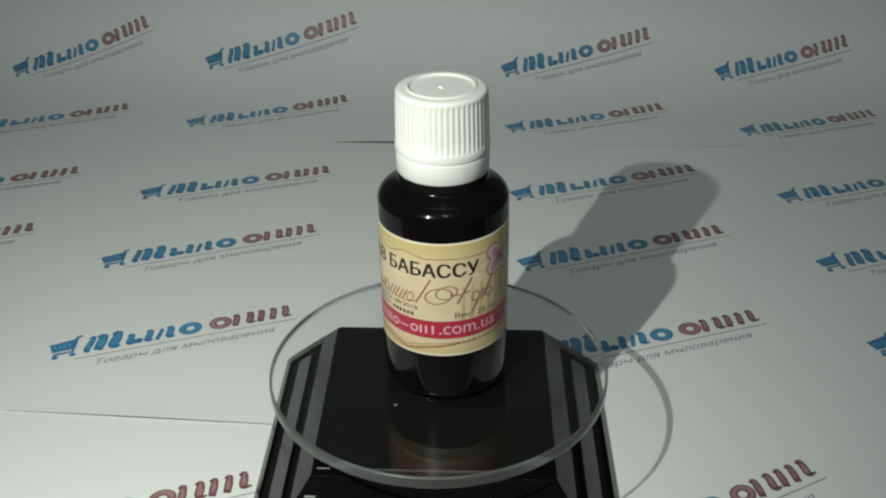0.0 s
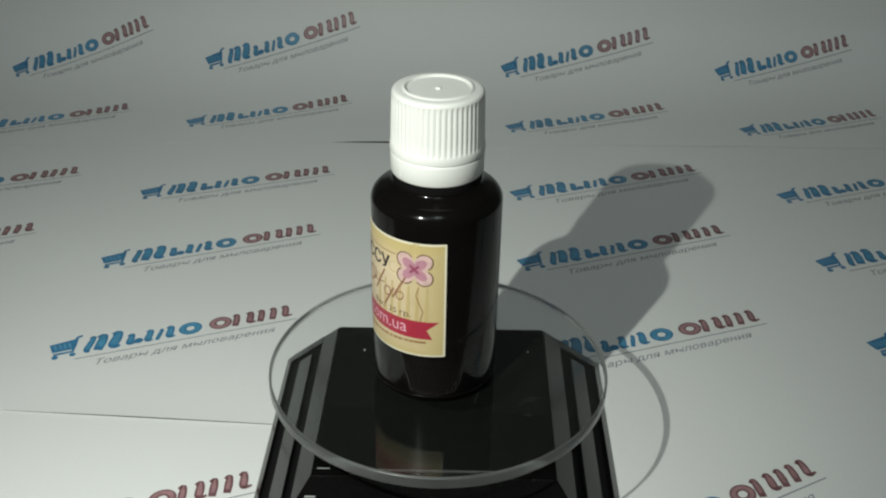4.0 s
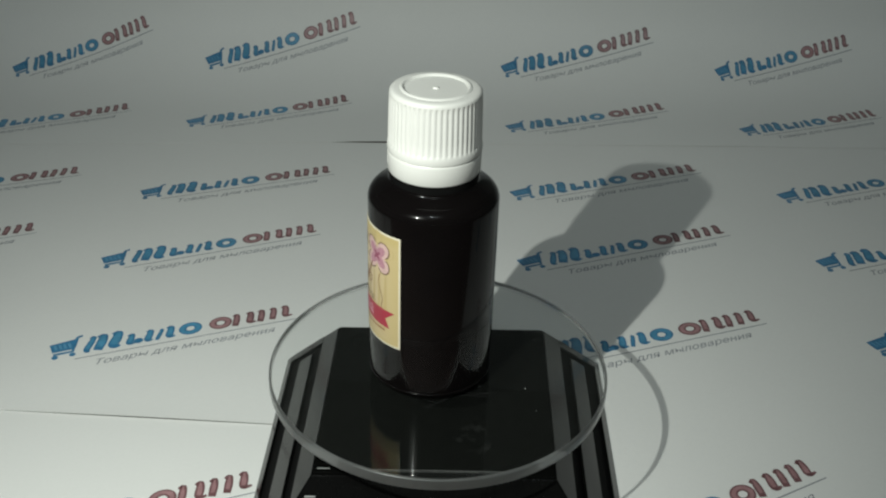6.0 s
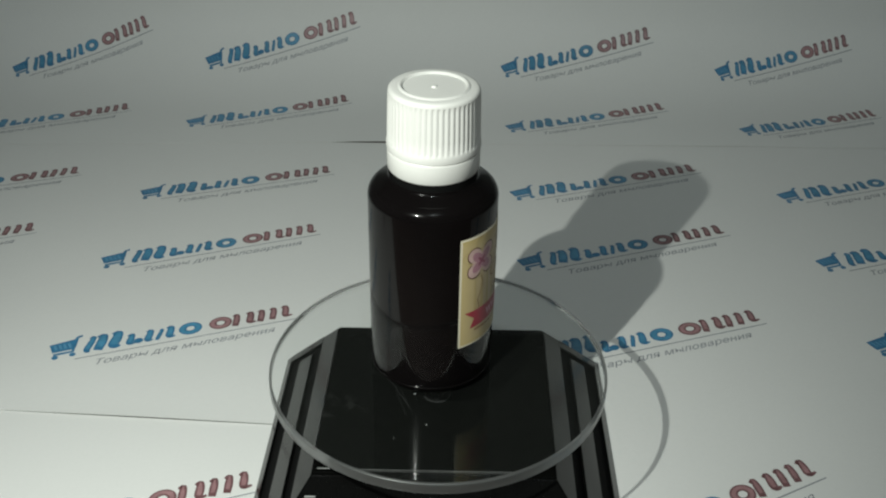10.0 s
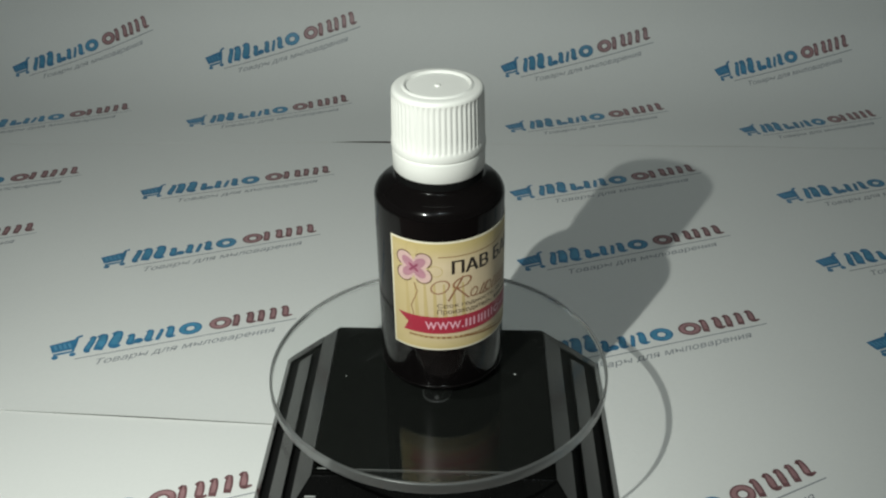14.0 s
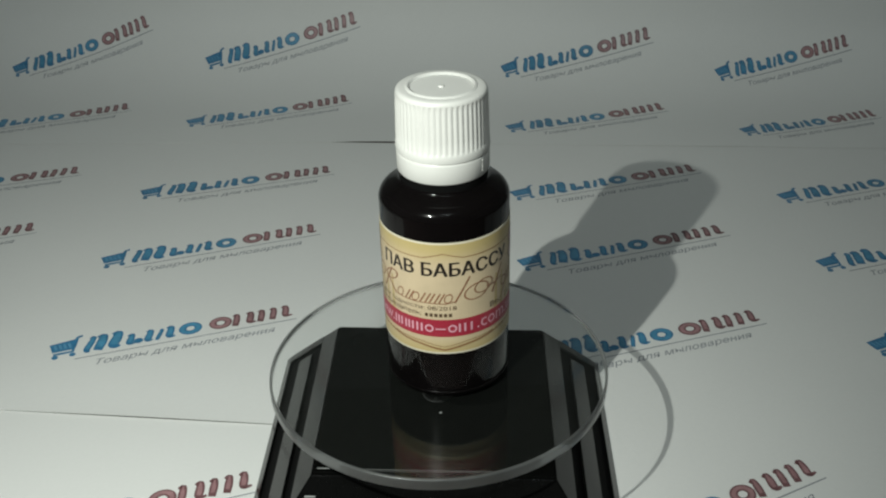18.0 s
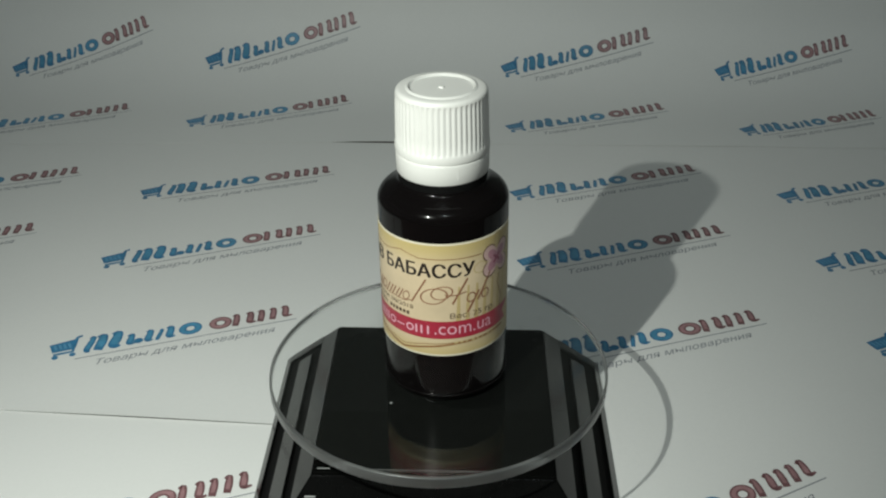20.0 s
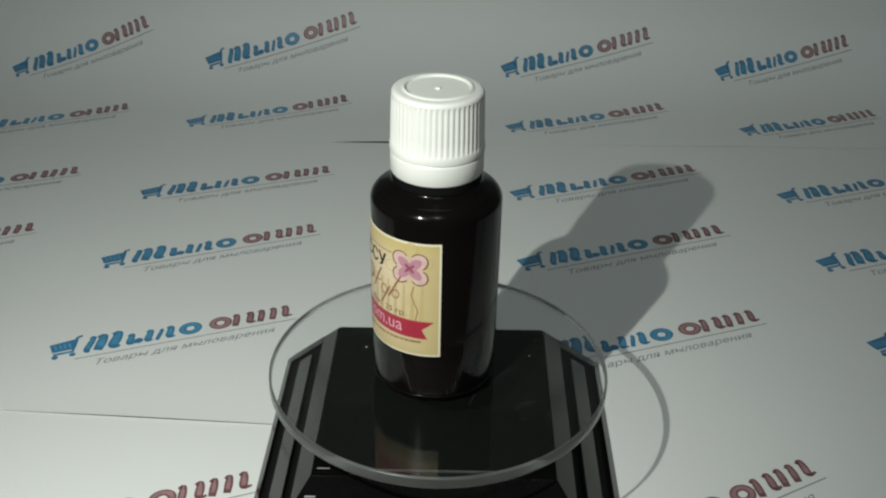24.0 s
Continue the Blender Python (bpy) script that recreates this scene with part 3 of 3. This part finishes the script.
# ---- the bottle ----
BODY_R = 16.5
LABEL_LEFT, LABEL_RIGHT, LABEL_LOW, LABEL_HIGH = -4.2106, -0.1012, 15.4, 48.1
LABEL_MID = (LABEL_LEFT + LABEL_RIGHT) / 2
HALF_W, LABEL_H = BODY_R * (LABEL_RIGHT - LABEL_LEFT) / 2, LABEL_HIGH - LABEL_LOW


def cap_parts(cap):
    teeth = 52
    def ribbed(r, z, a):
        if 68.7 < z < 80.45:
            wave = 0.5 + 0.5 * math.cos(teeth * a)
            return r - 0.22 * (1 - wave ** 0.7)
        return r
    wall = [(11.25, 66.2), (11.55, 66.4), (11.66, 67.0), (11.64, 67.9), (11.5, 68.5), (11.45, 68.8), (11.4, 72), (11.3, 76), (11.2, 79.1), (11.16, 80.4), (11.13, 80.6), (11.07, 81.05), (10.9, 81.4), (10.55, 81.65), (10.1, 81.76), (9.3, 81.8), (8.7, 81.8)]
    part("ribbed_wall", lathe(wall, teeth * 10, ribbed), WHITE_CAP, cap)
    top = [(8.75, 81.78), (8.4, 82.1), (8.1, 82.15), (7.8, 82.0), (7.55, 81.6), (3, 81.5), (0.75, 81.5), (0.6, 81.85), (0, 81.95)]
    part("top_disc", lathe(top, 96), WHITE_CAP, cap)
    ring = [(9.6, 60.9), (11.25, 60.9), (11.45, 61.2), (11.5, 65.7), (11.44, 65.98), (11.32, 66.1), (11.2, 66.5)]
    part("tamper_ring", lathe(ring, 128), WHITE_CAP, cap)
    for a in (294.5,):
        slit = box(11.3, 11.54, -0.16, 0.16, 62.2, 65.6, 0.05)
        bmesh.ops.rotate(slit, cent=(0, 0, 0), matrix=Matrix.Rotation(radians(a), 3, "Z"), verts=slit.verts)
        part("ring_bridge", slit, WHITE_CAP, cap)


def bottle_label(bottle):
    def wrap(up):
        def place(s, v):
            a, r = LABEL_MID + s / BODY_R, BODY_R + 0.02 + up
            return (r * math.cos(a), r * math.sin(a), LABEL_LOW + v + 0.009 * s)
        return place
    def printed(name, bm, mat, up, label="", step=1.0):
        return part(name, bend(bm, step, 0, wrap(up)), mat, paper, label, smooth=False)
    def printed_each(name, bm, mat, up):
        for count, piece in enumerate(islands(bm)):
            printed(name, piece, mat, up + 0.0008 * count)
    # the paper, a thin curved shell
    bm = bmesh.new()
    n = 90
    cols = []
    for i in range(n + 1):
        s = -HALF_W + 2 * HALF_W * i / n
        cols.append([bm.verts.new(wrap(u)(s, v)) for u, v in ((0.0, 0.0), (0.09, 0.0), (0.09, LABEL_H), (0.0, LABEL_H))])
    for p, q in zip(cols, cols[1:]):
        for k in range(4):
            bm.faces.new((p[k], q[k], q[(k + 1) % 4], p[(k + 1) % 4]))
    bm.faces.new(cols[0])
    bm.faces.new(cols[-1][::-1])
    bmesh.ops.recalc_face_normals(bm, faces=bm.faces)
    paper = part("label", bm, LABEL_EDGE, bottle, "cream and gold paper label with a crimson ribbon")
    W, H = HALF_W, LABEL_H
    b = bmesh.new()
    poly(b, [(-W + 0.5, 0.5), (W - 0.5, 0.5), (W - 0.5, H - 0.5), (-W + 0.5, H - 0.5)])
    printed("printed_ground", b, LABEL_GROUND, 0.11)
    b = bmesh.new()
    for sgn in (-1, 1):
        for x in (14.6, 17.0, 19.4, 21.8, 24.2, 26.6, 29.0):
            bar(b, sgn * x, 10.4, sgn * (x + 0.3), 20.5, 1.1, 0.5)
    printed_each("stripe", b, LABEL_STRIPE, 0.15)
    b = bmesh.new()
    stroke(b, [(-21, 28.4), (-5, 28.4), (0, 29.7), (5, 28.4), (21, 28.4)], 0.22)
    for y, w in ((0.0, 0.55), (0.95, 0.2)):
        stroke(b, [(-29, 4.3 + y * 0.2), (-14, 3.7 + y * 0.4), (-6, 2.6 + y), (0, 1.2 + y), (6, 2.6 + y), (14, 3.7 + y * 0.4), (29, 4.3 + y * 0.2)], w)
    for sgn in (-1, 1):
        stroke(b, [(sgn * x, y) for x, y in ((27.2, 20.5), (26.4, 18), (27.3, 15.5), (28.2, 13.4), (27.6, 11.0), (27.9, 10.0))], 0.25)
    printed_each("fine_line", b, LABEL_BROWN, 0.16)
    b = bmesh.new()
    poly(b, [(-32.3, 10.5), (32.3, 10.5), (29.2, 8.0), (30.6, 5.3), (-30.6, 5.3), (-29.2, 8.0)])
    printed("ribbon", b, LABEL_RED, 0.17, "crimson ribbon with swallow-tailed ends")
    printed("heading", lettering("ПАВ БАБАССУ", -17.7, 23.2, 36.4, 4.0, bold=0.1), LABEL_BLACK, 0.17)
    printed("heading_weight", lettering("ПАВ БАБАССУ", -17.4, 23.35, 36.4, 3.8, bold=0.1), LABEL_BLACK, 0.173)
    # the product name in script is drawn as leaning plain strokes
    b = bmesh.new()
    def lean_bars(xs, y0, y1, w):
        for x in xs:
            bar(b, x, y0, x + (y1 - y0) * 0.55, y1, w)
    def loops(xs, y, rx, ry):
        for x in xs:
            oval(b, x, y, rx, ry, -0.45, hole=0.76)
    lean_bars([-18.6], 15.4, 22.4, 0.45)
    oval(b, -15.0, 20.6, 2.7, 1.5, 0.4, hole=0.8)
    oval(b, -20.6, 19.6, 2.6, 1.9, 0.5, hole=0.85)
    bar(b, -16.4, 19.0, -13.2, 15.4, 0.45)
    loops([-11.8, -7.2, 1.2], 16.8, 1.0, 1.5)
    lean_bars([-10.2, -9.1, -6.0, -4.7, -3.6, -2.3, -1.2], 15.5, 18.3, 0.38)
    stroke(b, [(-12.4, 15.6), (-8, 15.3), (-3, 15.4), (0.6, 15.3), (2.9, 15.9)], 0.24)
    lean_bars([2.8], 15.5, 22.6, 0.42)
    oval(b, 8.6, 17.9, 3.6, 2.3, 0.25, hole=0.88)
    oval(b, 10.6, 18.9, 2.9, 1.9, 0.3, hole=0.87)
    lean_bars([13.2], 15.6, 22.6, 0.5)
    stroke(b, [(11.4, 18.3), (14, 18.1), (16.8, 18.8)], 0.3)
    loops([18.0], 16.9, 1.2, 1.5)
    lean_bars([17.0], 12.6, 18.4, 0.55)
    lean_bars([19.8], 15.6, 22.6, 0.55)
    loops([22.0], 16.9, 1.1, 1.4)
    printed_each("script_stroke", b, LABEL_RUST, 0.18)
    printed("small_print", lettering("Срок годности: 08/2018", -21.4, 13.0, 24.6, 1.6, bold=0.08), LABEL_INK, 0.18)
    b = lettering("Производитель:", -21.4, 11.0, 15.6, 1.85, bold=0.08)
    printed("small_print", b, LABEL_INK, 0.18)
    b = bmesh.new()
    for x in (-4.8, -3.6, -2.4, -1.2, 0.0, 1.2):
        bar(b, x, 11.85, x + 0.8, 11.85, 1.0)
    printed_each("small_bar", b, LABEL_INK, 0.18)
    # a line too small to read under the ribbon's ends
    b = bmesh.new()
    for x0 in (-27.0, 13.6):
        for k in range(9):
            bar(b, x0 + 1.5 * k, 4.0, x0 + 1.5 * k + 0.95 - 0.25 * (k % 3), 4.0, 0.5)
    printed_each("small_bar", b, LABEL_STRIPE, 0.19)
    printed("weight_print", lettering("Вес: 25 гр.", 12.6, 10.9, 12.4, 2.0, bold=0.08), LABEL_INK, 0.18)
    # the address on the ribbon: its name is drawn as bars
    printed("ribbon_print", lettering("www.", -24.6, 6.6, 9.9, 2.4, bold=0.12), LABEL_WHITE, 0.2)
    b = bmesh.new()
    for x in (-14.0, -12.9, -11.8, -10.4, -9.4, -8.3, -7.0, -5.8, 3.9, 5.3, 7.0):
        bar(b, x, 6.6, x, 9.1, 0.55)
    oval(b, -3.8, 7.8, 1.15, 1.15, hole=0.6)
    oval(b, 2.1, 7.8, 1.15, 1.15, hole=0.6)
    bar(b, -2.2, 7.7, 0.4, 7.7, 0.4)
    printed_each("ribbon_bar", b, LABEL_WHITE, 0.2)
    printed("ribbon_print", lettering(".com.ua", 8.6, 6.6, 15.4, 2.5, bold=0.12), LABEL_WHITE, 0.2)
    # flowers
    for cx, cy in ((-27.2, 25.0), (26.0, 25.4)):
        outline, gold, petals, heart, eye = (bmesh.new() for _ in range(5))
        for k in range(4):
            a = radians(42 + 90 * k if k % 2 == 0 else 48 + 90 * k)
            dx, dy = math.cos(a), math.sin(a)
            rim = [(math.cos(a + radians(q)), math.sin(a + radians(q))) for q in range(-105, 106, 15)]
            stroke(outline, [(cx + 3.35 * dx + 2.15 * px, cy + 3.35 * dy + 2.15 * py) for px, py in rim], 0.3)
            oval(petals, cx + 2.95 * dx, cy + 2.95 * dy, 2.45, 2.0, a)
            oval(heart, cx + 1.95 * dx, cy + 1.95 * dy, 2.0, 1.25, a)
            oval(eye, cx + 0.75 * dx, cy + 0.75 * dy, 0.95, 0.36, a)
        side = 1 if cx > 0 else -1
        for gx, gy in ((0.4 * side, 5.3), (4.2 * side, 1.9), (-5.4 * side, -0.7)):
            oval(gold, cx + gx, cy + gy, 1.95, 1.6, math.atan2(gy, gx), hole=0.88)
        printed_each("petal_outline", gold, LABEL_STRIPE, 0.165)
        printed_each("petal_outline", outline, LABEL_SEPIA, 0.21)
        printed_each("petal", petals, LABEL_PINK, 0.18)
        printed_each("petal_vein", heart, LABEL_MAUVE, 0.19)
        printed_each("petal_vein", eye, LABEL_ROSE, 0.2)


def bottle():
    thing = tagged(empty("dropper_bottle"), "small dark bottle with white ribbed screw cap and cream label", "bottle")
    profile = [(0, 1.0), (9, 0.8), (12.6, 0.15), (13.6, 0.03), (14.4, 0.12), (15.3, 0.6), (16.0, 1.45), (16.4, 2.7), (BODY_R, 4.2), (BODY_R, 14), (BODY_R, 30), (BODY_R, 53.0)]
    profile += arc(BODY_R - 3.5, 53.05, 3.5, 4, 58, 9)
    profile += [(14.6, 56.2), (14.42, 56.34), (14.28, 56.39), (14.1, 56.48), (12.6, 57.3), (11.9, 57.72)]
    profile += [(11.5, 58.0), (11.22, 58.35), (11.08, 58.8), (10.4, 58.9), (10.3, 61.2), (9.9, 61.2), (9.7, 64.0), (0, 64.0)]
    part("body", lathe(profile, 160), BLACK_BOTTLE, thing, "glossy near-black bottle body", sharp=50)
    # thin raised rings, added so the torch makes small glints on the body
    for r, z, size in ((16.25, 2.6, 0.36), (16.45, 19.5, 0.08)):
        part("glint_ring", lathe([(r + size * math.cos(radians(q)), z + size * math.sin(radians(q))) for q in range(-120, 121, 20)], 160), BLACK_BOTTLE, thing, sharp=80)
    part("neck", lathe([(10.5, 58.75), (11.1, 58.8), (11.1, 60.95), (10.5, 60.95)], 96), NECK, thing, "matt black bottle neck")
    cap = lathe([(8.9, 61), (10.6, 61.2), (10.6, 79.5), (8.8, 81.2), (0, 81.2)], 64)
    cap_parts(part("cap", cap, WHITE_CAP, thing, "white plastic screw cap with fine ribs"))
    bottle_label(thing)
    return thing


# ---- the turning ----
TURN = -0.3175
AXIS = Matrix.Rotation(-0.0014, 4, "X") @ Matrix.Rotation(0.0002, 4, "Y")
TILT = Matrix.Rotation(-0.0199, 4, "X") @ Matrix.Rotation(-0.0162, 4, "Y")
OFFSET = Matrix.Translation((2.182 * MM, -1.733 * MM, 0.03 * MM))


def turned(t):
    """The plate's angle: nearly even, with the slight unevenness of a small motor."""
    w = TURN * t
    return w + 0.0185 * math.sin(w) - 0.0059 * (1 - math.cos(w)) - 0.0055 * math.sin(2 * w) + 0.0025 * (1 - math.cos(2 * w))


def motions():
    """Plate and bottle go round together, once in just under twenty seconds; the plate sits a little askew on its axis."""
    times = [0.5 * i for i in range(49)]
    turns = [(t, Matrix.Translation((0, 0, PLATE_Z * MM)) @ AXIS @ Matrix.Rotation(turned(t), 4, "Z") @ TILT) for t in times]
    walk(the_plate, turns)
    walk(the_bottle, [(t, m @ OFFSET) for t, m in turns])


room()
papers()
stand()
the_plate = plate()
the_bottle = bottle()
motions()
